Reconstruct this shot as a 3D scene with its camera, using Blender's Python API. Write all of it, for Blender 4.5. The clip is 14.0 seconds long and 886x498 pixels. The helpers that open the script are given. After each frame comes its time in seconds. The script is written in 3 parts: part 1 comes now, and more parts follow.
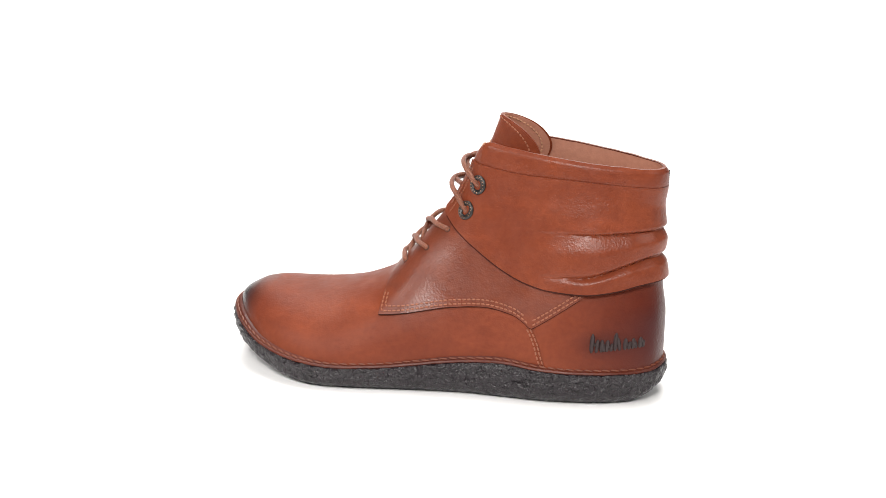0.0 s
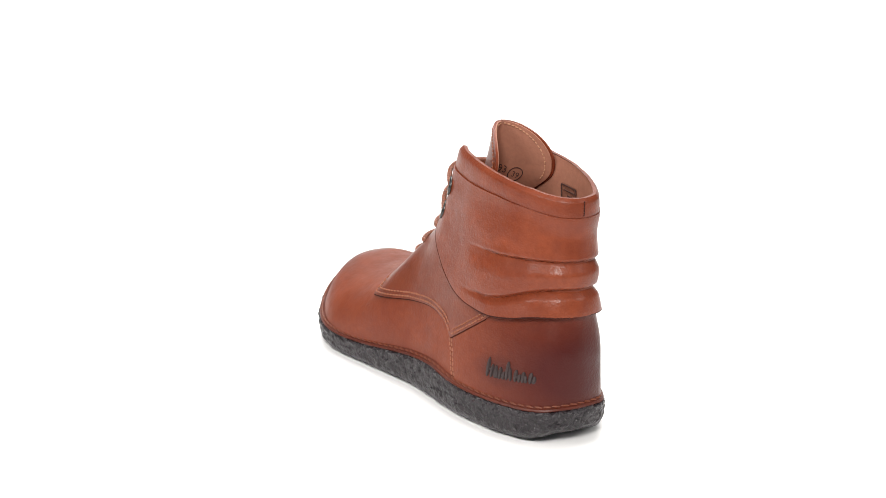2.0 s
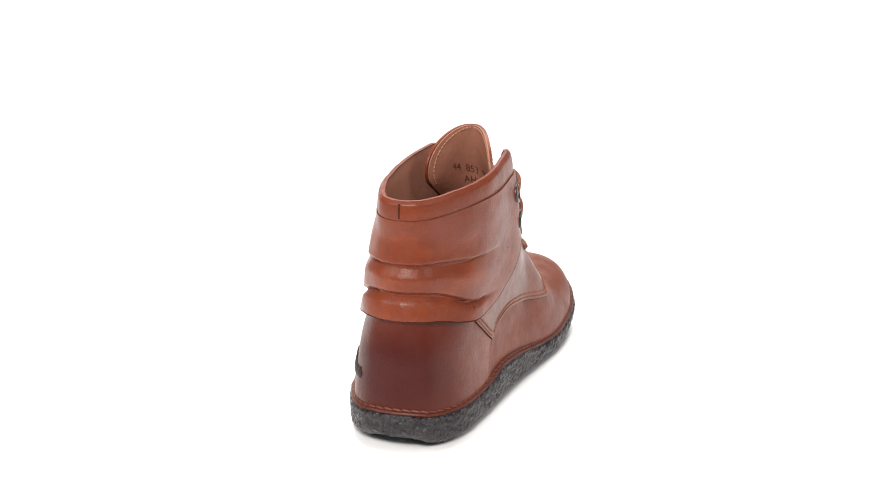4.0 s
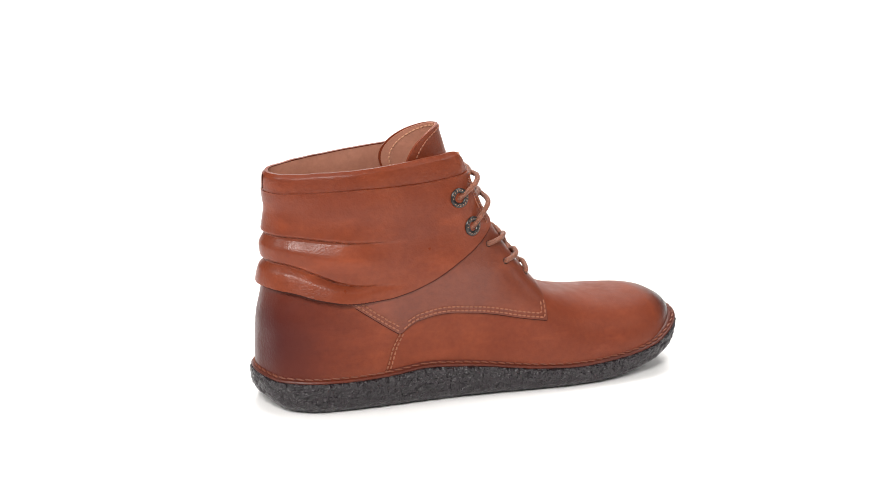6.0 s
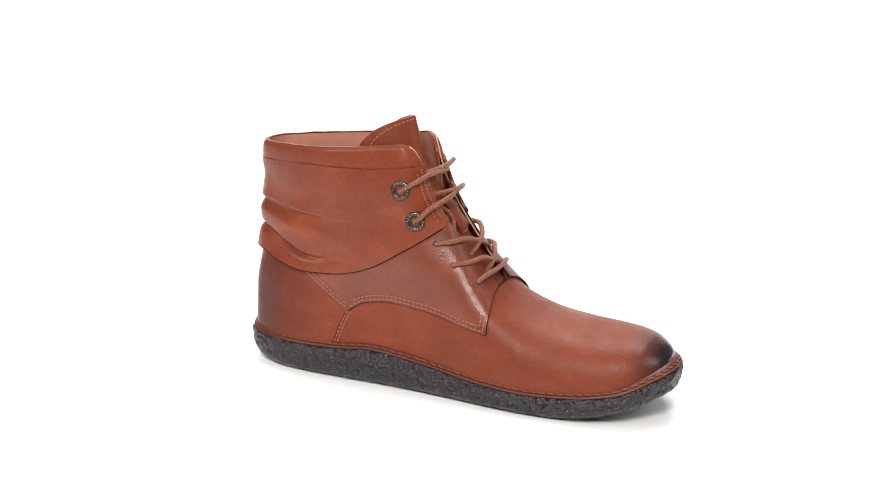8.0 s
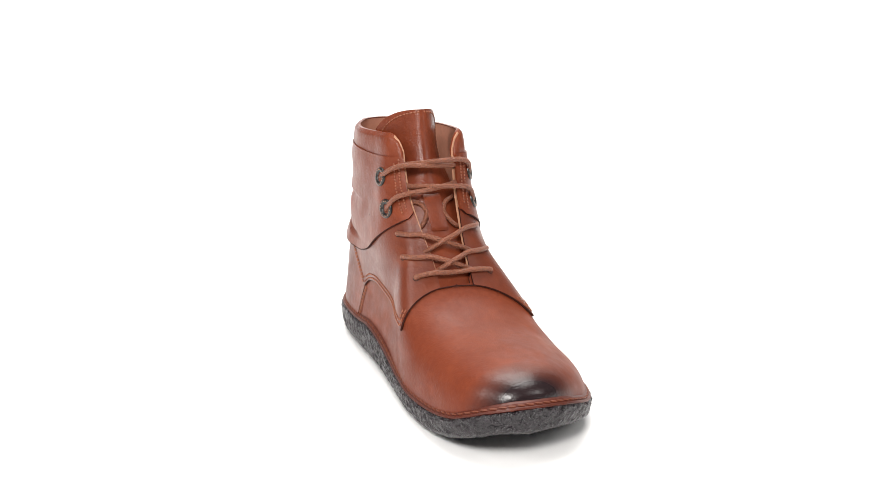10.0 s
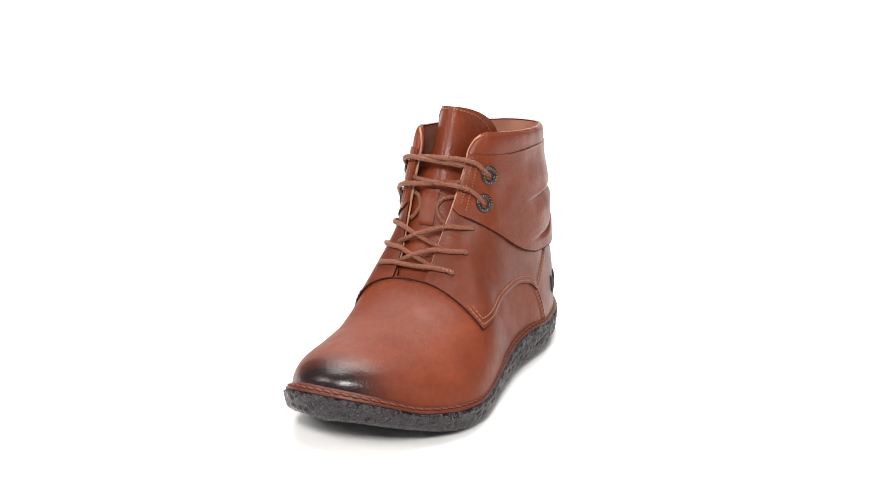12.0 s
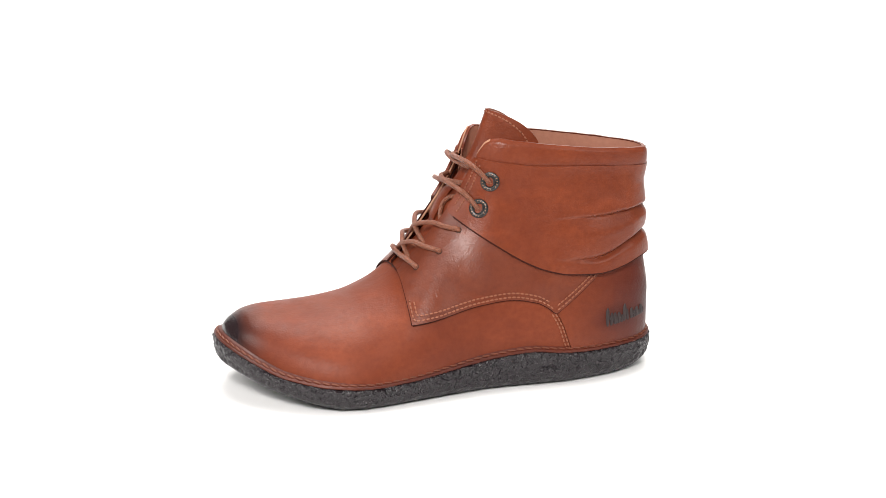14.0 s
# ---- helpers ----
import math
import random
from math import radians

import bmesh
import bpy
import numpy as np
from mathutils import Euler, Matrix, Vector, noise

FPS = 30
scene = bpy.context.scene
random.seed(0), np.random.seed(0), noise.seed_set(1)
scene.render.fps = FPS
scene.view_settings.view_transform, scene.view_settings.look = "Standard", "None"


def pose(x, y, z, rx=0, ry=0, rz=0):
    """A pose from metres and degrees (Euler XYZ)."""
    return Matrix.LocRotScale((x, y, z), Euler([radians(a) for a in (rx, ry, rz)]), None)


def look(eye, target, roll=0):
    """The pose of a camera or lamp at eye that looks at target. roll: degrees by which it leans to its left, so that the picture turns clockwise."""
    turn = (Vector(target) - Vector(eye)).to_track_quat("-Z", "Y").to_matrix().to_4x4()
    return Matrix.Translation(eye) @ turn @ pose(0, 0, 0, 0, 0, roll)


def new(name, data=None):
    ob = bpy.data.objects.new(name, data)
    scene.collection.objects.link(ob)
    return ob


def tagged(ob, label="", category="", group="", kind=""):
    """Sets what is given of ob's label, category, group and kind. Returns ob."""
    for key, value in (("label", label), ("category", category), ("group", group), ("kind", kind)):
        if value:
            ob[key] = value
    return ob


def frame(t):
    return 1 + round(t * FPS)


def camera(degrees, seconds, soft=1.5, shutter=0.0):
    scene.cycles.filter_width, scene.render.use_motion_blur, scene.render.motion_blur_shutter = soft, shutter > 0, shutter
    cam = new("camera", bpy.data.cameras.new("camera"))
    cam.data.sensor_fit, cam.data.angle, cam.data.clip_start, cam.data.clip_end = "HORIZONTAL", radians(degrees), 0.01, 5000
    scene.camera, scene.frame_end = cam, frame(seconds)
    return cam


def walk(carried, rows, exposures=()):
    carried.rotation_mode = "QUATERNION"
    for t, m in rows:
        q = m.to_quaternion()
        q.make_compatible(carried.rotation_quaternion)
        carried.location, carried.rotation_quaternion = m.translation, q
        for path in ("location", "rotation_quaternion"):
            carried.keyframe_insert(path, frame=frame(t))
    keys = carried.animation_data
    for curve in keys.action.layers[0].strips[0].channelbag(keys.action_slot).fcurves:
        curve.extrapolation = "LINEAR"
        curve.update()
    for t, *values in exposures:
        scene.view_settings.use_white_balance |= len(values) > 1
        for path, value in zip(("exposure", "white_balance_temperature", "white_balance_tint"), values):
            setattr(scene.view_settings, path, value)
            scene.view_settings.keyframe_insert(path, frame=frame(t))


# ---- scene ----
# ---- camera: fixed on a stand, slightly above the turntable ----
cam = camera(31.15, 14.0, soft=0.6)
EYE = Vector((0.0, -0.95, 0.3485))
PITCH, YAW = 0.27371, -0.00834
AIM = EYE + Vector((math.sin(YAW) * math.cos(PITCH), math.cos(YAW) * math.cos(PITCH), -math.sin(PITCH)))
CAM_POSE = look(EYE, AIM, 1.379)
walk(cam, [(0.0, CAM_POSE), (14.0, CAM_POSE)])

# ---- light: white studio tent with two softboxes ----
world = bpy.data.worlds.new("studio")
scene.world = world
world.use_nodes = True
bg = world.node_tree.nodes["Background"]
bg.inputs["Color"].default_value = (1.0, 0.995, 0.99, 1)
bg.inputs["Strength"].default_value = 0.20


def softbox(name, eye, target, size, watts):
    data = bpy.data.lights.new(name, "AREA")
    data.shape, data.size, data.size_y, data.energy = "RECTANGLE", size[0], size[1], watts
    data.color = (1.0, 0.97, 0.94)
    ob = new(name, data)
    ob.matrix_world = look(eye, target)
    return ob


softbox("softbox_key", (-0.18, -1.4, 1.1), (0, 0, 0.07), (0.42, 0.36), 28)
softbox("softbox_left", (-1.35, -0.75, 1.15), (0, 0, 0.06), (0.55, 0.75), 14.5)
softbox("softbox_right", (1.4, -0.6, 1.15), (0, 0, 0.06), (0.55, 0.75), 8.2)
softbox("softbox_top", (0.0, 1.7, 4.0), (0, 1.5, 0.0), (3.0, 3.0), 270)
scene.view_settings.exposure = 0.0


# ---- materials ----
def shader(name):
    m = bpy.data.materials.new(name)
    m.use_nodes = True
    nt = m.node_tree
    return m, nt, nt.nodes["Principled BSDF"]


def node(nt, kind, **values):
    n = nt.nodes.new(kind)
    for k, v in values.items():
        n.inputs[k].default_value = v
    return n


def mix_colour(nt, fac, a, b, blend="MIX"):
    n = nt.nodes.new("ShaderNodeMix")
    n.data_type, n.blend_type = "RGBA", blend
    for socket, v in ((n.inputs[0], fac), (n.inputs[6], a), (n.inputs[7], b)):
        if isinstance(v, (tuple, float, int)):
            socket.default_value = v
        else:
            nt.links.new(v, socket)
    return n.outputs[2]


def ramp(nt, value, stops):
    n = nt.nodes.new("ShaderNodeValToRGB")
    nt.links.new(value, n.inputs[0])
    while len(n.color_ramp.elements) < len(stops):
        n.color_ramp.elements.new(0.5)
    for e, (p, v) in zip(n.color_ramp.elements, stops):
        e.position, e.color = p, (v, v, v, 1)
    return n.outputs[0]


def blot(nt, place, centre, radii, edge):
    """A soft-edged ellipsoid of finish: 1 inside, 0 outside."""
    sub = nt.nodes.new("ShaderNodeVectorMath")
    sub.operation = "SUBTRACT"
    nt.links.new(place, sub.inputs[0])
    sub.inputs[1].default_value = centre
    div = nt.nodes.new("ShaderNodeVectorMath")
    div.operation = "DIVIDE"
    nt.links.new(sub.outputs[0], div.inputs[0])
    div.inputs[1].default_value = radii
    length = nt.nodes.new("ShaderNodeVectorMath")
    length.operation = "LENGTH"
    nt.links.new(div.outputs[0], length.inputs[0])
    return ramp(nt, length.outputs["Value"], ((edge, 1.0), (1.0, 0.0)))


def noise_tex(nt, place, scale, detail=3.0, rough=0.55):
    n = node(nt, "ShaderNodeTexNoise", Scale=scale, Detail=detail, Roughness=rough)
    nt.links.new(place, n.inputs["Vector"])
    return n.outputs["Fac"]


def bump(nt, bsdf, height, strength, distance):
    n = node(nt, "ShaderNodeBump", Strength=strength, Distance=distance)
    nt.links.new(height, n.inputs["Height"])
    nt.links.new(n.outputs[0], bsdf.inputs["Normal"])


def leather(name, base, dark, rough=0.34, burnish="", grain=1.0, gloss=0.32):
    m, nt, b = shader(name)
    place = nt.nodes.new("ShaderNodeTexCoord").outputs["Object"]
    cloud = ramp(nt, noise_tex(nt, place, 17, 3), ((0.3, 0.0), (0.75, 0.75)))
    colour = mix_colour(nt, cloud, base, dark)
    patch = ramp(nt, noise_tex(nt, place, 55, 4), ((0.35, 0.0), (0.75, 0.5)))
    colour = mix_colour(nt, patch, colour, dark)
    fine = ramp(nt, noise_tex(nt, place, 320, 3), ((0.35, 0.0), (0.75, 0.3)))
    colour = mix_colour(nt, fine, colour, tuple(v * 0.6 for v in dark[:3]) + (1,))
    stretch = nt.nodes.new("ShaderNodeMapping")
    stretch.inputs["Scale"].default_value = (0.35, 0.35, 1.0)
    nt.links.new(place, stretch.inputs["Vector"])
    scuff = ramp(nt, noise_tex(nt, stretch.outputs[0], 60, 4, 0.6), ((0.54, 0.0), (0.78, 0.45)))
    colour = mix_colour(nt, scuff, colour, tuple(min(1.0, v * 1.5) for v in base[:3]) + (1,))
    if burnish == "toe":
        toe = blot(nt, place, (0.149, -0.011, 0.038), (0.033, 0.056, 0.030), 0.42)
        colour = mix_colour(nt, toe, colour, (0.013, 0.0055, 0.0065, 1))
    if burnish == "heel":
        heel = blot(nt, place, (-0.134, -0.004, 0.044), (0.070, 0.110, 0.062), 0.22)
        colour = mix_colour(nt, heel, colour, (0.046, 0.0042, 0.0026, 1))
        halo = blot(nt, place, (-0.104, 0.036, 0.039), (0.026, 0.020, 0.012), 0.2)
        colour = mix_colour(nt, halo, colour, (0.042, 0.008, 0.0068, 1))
    nt.links.new(colour, b.inputs["Base Color"])
    r = ramp(nt, noise_tex(nt, place, 90, 3), ((0.25, rough - 0.07), (0.75, rough + 0.1)))
    if burnish == "toe":
        r = mix_colour(nt, toe, r, (0.27, 0.27, 0.27, 1))
        g = mix_colour(nt, toe, (gloss, gloss, gloss, 1), (0.42, 0.42, 0.42, 1))
        nt.links.new(g, b.inputs["Specular IOR Level"])
    nt.links.new(r, b.inputs["Roughness"])
    b.inputs["Specular IOR Level"].default_value = gloss
    vor = node(nt, "ShaderNodeTexVoronoi", Scale=900.0)
    nt.links.new(place, vor.inputs["Vector"])
    mixed = nt.nodes.new("ShaderNodeMath")
    mixed.operation = "MULTIPLY_ADD"
    nt.links.new(vor.outputs["Distance"], mixed.inputs[0])
    mixed.inputs[1].default_value = 0.35
    nt.links.new(noise_tex(nt, place, 160, 4), mixed.inputs[2])
    pores = nt.nodes.new("ShaderNodeMath")
    pores.operation = "MULTIPLY_ADD"
    nt.links.new(noise_tex(nt, place, 620, 2, 0.6), pores.inputs[0])
    pores.inputs[1].default_value = 0.5
    nt.links.new(mixed.outputs[0], pores.inputs[2])
    bump(nt, b, pores.outputs[0], 0.42 * grain, 0.0006)
    return m


TAN = (0.190, 0.0405, 0.0150, 1)
TAN_DARK = (0.118, 0.0215, 0.0086, 1)
M_LEATHER = leather("brown_leather", TAN, TAN_DARK, gloss=0.25)
M_VAMP = leather("matt_vamp_leather", TAN, TAN_DARK, 0.46, "toe", 0.8, 0.2)
M_QUARTER = leather("glossy_quarter_leather", tuple(v * 0.84 for v in TAN[:3]) + (1,), tuple(v * 0.8 for v in TAN_DARK[:3]) + (1,), 0.35, "", 0.9, 0.42)
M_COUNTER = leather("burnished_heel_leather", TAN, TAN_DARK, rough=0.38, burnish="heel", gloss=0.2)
M_WELT = leather("welt_leather", (0.115, 0.020, 0.007, 1), (0.05, 0.009, 0.005, 1), 0.42, "")
# M_EDGE: dark cut rims, and the tubes that draw shade below the panels
M_EDGE = leather("cut_edge_and_shade", (0.045, 0.011, 0.007, 1), (0.028, 0.008, 0.005, 1), 0.7, "", 1.0, 0.12)
M_LINING = leather("lining_leather", (0.40, 0.18, 0.12, 1), (0.33, 0.14, 0.09, 1), 0.6, "", 0.6)
M_FACING = leather("facing_leather", (0.50, 0.26, 0.16, 1), (0.42, 0.2, 0.12, 1), 0.6, "", 0.6)


def plain(name, colour, rough, metal=0.0, scale=300.0, amount=0.25, relief=0.0):
    m, nt, b = shader(name)
    place = nt.nodes.new("ShaderNodeTexCoord").outputs["Object"]
    f = ramp(nt, noise_tex(nt, place, scale, 3), ((0.3, 0.0), (0.7, 1.0)))
    colour2 = tuple(v * (1 - amount) for v in colour[:3]) + (1,)
    nt.links.new(mix_colour(nt, f, colour, colour2), b.inputs["Base Color"])
    b.inputs["Roughness"].default_value, b.inputs["Metallic"].default_value = rough, metal
    if relief:
        bump(nt, b, f, relief, 0.0006)
    return m


M_THREAD = plain("stitching_thread", (0.28, 0.089, 0.042, 1), 0.6, 0, 900)
M_CUFF_THREAD = plain("cuff_thread", (0.27, 0.084, 0.04, 1), 0.6, 0, 900)
M_WELT_THREAD = plain("welt_thread", (0.15, 0.035, 0.012, 1), 0.55, 0, 900)
M_LACE = plain("waxed_lace", (0.31, 0.102, 0.052, 1), 0.4, 0, 1300, 0.6, 1.0)
M_METAL = plain("gunmetal", (0.075, 0.072, 0.07, 1), 0.3, 0.9, 700, 0.5)
M_HOLE = plain("dark_hole", (0.02, 0.012, 0.01, 1), 0.7)
M_STAMP = plain("stamp_ink", (0.06, 0.022, 0.015, 1), 0.7)
M_MARK = plain("embossed_mark", (0.020, 0.008, 0.0075, 1), 0.6)
M_INSOLE = plain("footbed", (0.30, 0.14, 0.075, 1), 0.7)
M_PRINT = plain("footbed_print", (0.035, 0.035, 0.045, 1), 0.7)


def crepe():
    m, nt, b = shader("crepe_rubber")
    place = nt.nodes.new("ShaderNodeTexCoord").outputs["Object"]
    warp = nt.nodes.new("ShaderNodeMix")
    warp.data_type = "VECTOR"
    warp.inputs[0].default_value = 0.006
    wob = node(nt, "ShaderNodeTexNoise", Scale=260.0, Detail=2.0)
    nt.links.new(place, wob.inputs["Vector"])
    nt.links.new(place, warp.inputs[4])
    nt.links.new(wob.outputs["Color"], warp.inputs[5])
    vor = node(nt, "ShaderNodeTexVoronoi", Scale=400.0)
    nt.links.new(warp.outputs[1], vor.inputs["Vector"])
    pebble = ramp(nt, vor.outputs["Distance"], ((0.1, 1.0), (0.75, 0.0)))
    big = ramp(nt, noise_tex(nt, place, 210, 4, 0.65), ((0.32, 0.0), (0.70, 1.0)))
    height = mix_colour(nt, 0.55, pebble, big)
    # pits between the pebbles get a darker colour, shade painted into the rubber
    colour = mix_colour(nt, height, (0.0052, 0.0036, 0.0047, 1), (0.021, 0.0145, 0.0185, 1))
    fleck = ramp(nt, noise_tex(nt, place, 560, 2), ((0.68, 0.0), (0.74, 0.25)))
    colour = mix_colour(nt, fleck, colour, (0.13, 0.115, 0.118, 1))
    nt.links.new(colour, b.inputs["Base Color"])
    b.inputs["Roughness"].default_value = 0.3
    b.inputs["Specular IOR Level"].default_value = 0.5
    bump(nt, b, height, 0.9, 0.0017)
    return m


M_SOLE = crepe()


def paper():
    m, nt, b = shader("white_sweep")
    place = nt.nodes.new("ShaderNodeTexCoord").outputs["Object"]
    f = noise_tex(nt, place, 6, 3)
    nt.links.new(mix_colour(nt, f, (0.90, 0.90, 0.90, 1), (0.88, 0.88, 0.88, 1)), b.inputs["Base Color"])
    b.inputs["Roughness"].default_value = 0.75
    return m


M_PAPER = paper()


# ---- mesh helpers; the boot is worked out in millimetres ----
def part(name, bm, material, parent=None, label="", smooth=True, edge=None):
    me = bpy.data.meshes.new(name)
    bmesh.ops.recalc_face_normals(bm, faces=bm.faces)
    for e in bm.edges:
        e.smooth = not (len(e.link_faces) == 2 and e.calc_face_angle(0.0) > 0.75)
    bm.to_mesh(me)
    bm.free()
    for p in me.polygons:
        p.use_smooth = smooth
    me.materials.append(material)
    if edge:
        me.materials.append(edge)
    ob = new(name, me)
    ob.parent = parent
    if label:
        tagged(ob, label)
    return ob


def mm(v):
    return Vector(v) * 0.001


def curve(table):
    """Smooth function through (x, y) pairs: cubic with limited slopes."""
    xs, ys = np.array([p[0] for p in table], float), np.array([p[1] for p in table], float)
    h, d = np.diff(xs), np.diff(ys) / np.diff(xs)
    m = np.zeros(len(xs))
    m[0], m[-1] = d[0], d[-1]
    for i in range(1, len(xs) - 1):
        if d[i - 1] * d[i] > 0:
            m[i] = 2 * d[i - 1] * d[i] / (d[i - 1] + d[i])

    def f(x):
        if x <= xs[0]:
            return ys[0] + (x - xs[0]) * m[0]
        if x >= xs[-1]:
            return ys[-1] + (x - xs[-1]) * m[-1]
        i = int(np.searchsorted(xs, x)) - 1
        s = (x - xs[i]) / h[i]
        return ((1 + 2 * s) * (1 - s) ** 2 * ys[i] + s * (1 - s) ** 2 * h[i] * m[i]
                + s * s * (3 - 2 * s) * ys[i + 1] + s * s * (s - 1) * h[i] * m[i + 1])
    return f


def step(a, b, x):
    s = min(1.0, max(0.0, (x - a) / (b - a)))
    return s * s * (3 - 2 * s)


# ---- ground: one white sheet that sweeps up behind ----
def sweep():
    bm = bmesh.new()
    rows = [(-0.65, -0.75)] + [(-0.55 - 0.1 * math.cos(a), -0.1 + 0.1 * math.sin(a)) for a in np.linspace(0, math.pi / 2, 7)] + [(0.0, 0.0), (2.6, 0.0)]
    rows += [(2.6 + 1.0 * math.sin(a), 1.0 - math.cos(a)) for a in np.linspace(0.1, math.pi / 2, 14)]
    rows += [(3.6, 3.0)]
    grid = [[bm.verts.new((x, y, z)) for x in (-1.9, 1.9)] for y, z in rows]
    for a, b in zip(grid, grid[1:]):
        bm.faces.new((a[0], a[1], b[1], b[0]))
    return tagged(part("ground", bm, M_PAPER), "seamless matt white studio sweep under the boot", "studio sweep", kind="structure")


sweep()


def studio_floor():
    """The plain room floor that the sweep hangs down to."""
    bm = bmesh.new()
    a, b = ([bm.verts.new((x, y, -0.75)) for x in (-4.0, 4.0)] for y in (-4.0, 4.0))
    bm.faces.new((a[0], a[1], b[1], b[0]))
    return tagged(part("floor", bm, M_FLOOR), "plain grey studio floor beneath the sweep", "floor", kind="structure")


M_FLOOR = plain("studio_floor", (0.22, 0.21, 0.2, 1), 0.6, 0, 4)
studio_floor()

# ---- the boot's form ----
# half outlines of the sole: x along the foot (toe ahead), y to its left
LEFT = ((-134, -5), (-131.8, 8), (-127.5, 16), (-119, 23.3), (-108, 28.5), (-92, 33.9), (-61, 39.5), (-23, 39), (0, 41), (37, 47.6),
        (60, 51.8), (76, 52.8), (90, 50.3), (104, 44.8), (116.5, 37.6), (128, 28.4), (138, 17), (144.5, 5), (147.9, -4.5), (148.8, -13))
RIGHT = ((-134, -5), (-131.8, -17), (-127.5, -26.5), (-119, -32.8), (-108, -38), (-92, -41.5), (-61, -44), (-23, -46), (0, -48), (37, -52.5),
         (60, -55), (82, -55), (100, -54), (114, -52), (124.5, -49.2), (134.5, -43.8), (142, -36.5), (146.5, -29), (148.4, -22), (148.8, -13))


def closed_outline(n):
    pts = [Vector(p) for p in LEFT] + [Vector(p) for p in RIGHT[-2:0:-1]]
    fine = []
    for i in range(len(pts)):
        a, b, c, d = (pts[(i + k) % len(pts)] for k in (-1, 0, 1, 2))
        for s in np.linspace(0, 1, 24, endpoint=False):
            fine.append(0.5 * (2 * b + (c - a) * s + (2 * a - 5 * b + 4 * c - d) * s * s + (3 * b - a - 3 * c + d) * s ** 3))
    for _ in range(60):
        fine = [(fine[i - 1] + 2 * fine[i] + fine[(i + 1) % len(fine)]) / 4 for i in range(len(fine))]
    run = np.cumsum([0] + [(fine[(i + 1) % len(fine)] - fine[i]).length for i in range(len(fine))])
    out = []
    for s in np.linspace(0, run[-1], n, endpoint=False):
        i = int(np.searchsorted(run, s, side="right")) - 1
        f = (s - run[i]) / (run[i + 1] - run[i])
        out.append(fine[i].lerp(fine[(i + 1) % len(fine)], f))
    normals = []
    for i in range(n):
        t = (out[(i + 1) % n] - out[i - 1]).normalized()
        normals.append(Vector((-t.y, t.x)))
    if sum((out[i].x * out[(i + 1) % n].y - out[(i + 1) % n].x * out[i].y) for i in range(n)) > 0:
        normals = [-v for v in normals]
    return out, normals


OUTLINE, OUTWARD = closed_outline(720)
_lx = sorted((p.x, p.y) for p, q in zip(OUTLINE, OUTWARD) if q.y >= 0)
_rx = sorted((p.x, p.y) for p, q in zip(OUTLINE, OUTWARD) if q.y < 0)
X_HEEL, X_TOE = min(p.x for p in OUTLINE), max(p.x for p in OUTLINE)
Y_HEEL = min(OUTLINE, key=lambda p: p.x).y
Y_TOE = max(OUTLINE, key=lambda p: p.x).y
_LX = np.array([(X_HEEL, Y_HEEL)] + _lx + [(X_TOE, Y_TOE)])
_RX = np.array([(X_HEEL, Y_HEEL)] + _rx + [(X_TOE, Y_TOE)])

SOLE_TOP = curve(((-134, 22.5), (-125, 21), (-106, 20.5), (-86, 20.5), (-63, 21.5), (-38, 24), (-17, 22.5), (0, 20.5), (14, 18.5),
                  (40, 15.5), (63, 14.5), (91, 16), (117, 20), (130, 24.8), (140, 29.2), (149, 33)))
SOLE_LOW = curve(((-134, 6.0), (-129, 2.8), (-122, 1.0), (-112, 0.15), (-102, 0), (76, 0), (86, 0.5), (96, 1.4), (108, 2.9), (120, 5.0), (132, 8.0), (142, 11.6), (149, 15)))

C_BACK, C_TIP = X_HEEL + 3.3, X_TOE - 4.5
RIDGE = curve(((C_TIP, 35.5), (142.8, 39.5), (139.8, 42.5), (135.5, 45), (129, 47.8), (119, 49.4), (105, 50), (88, 51), (67, 54.2), (53, 58.6),
               (43, 63.5), (34, 72), (18, 92), (7.5, 109), (-9, 139), (-15, 158), (-18.5, 172), (-140, 480))[::-1])
SHAFT = curve(((15, 1.0), (22, 1.0), (40, 0.95), (60, 0.89), (80, 0.85), (105, 0.825), (140, 0.78), (170, 0.755)))


RIDGE_Y = curve(((0, -12), (40, -13), (70, -12.5), (100, -12), (135, -13), (149, -13)))


def half(c):
    x = X_HEEL + (c - C_BACK) * (X_TOE - X_HEEL) / (C_TIP - C_BACK)
    a, b = np.interp(x, _LX[:, 0], _LX[:, 1]), np.interp(x, _RX[:, 0], _RX[:, 1])
    return (a + b) / 2, (a - b) / 2 * (0.925 + 0.03 * step(-10, 50, c) * step(138, 105, c) + 0.005 * step(-20, -90, c))


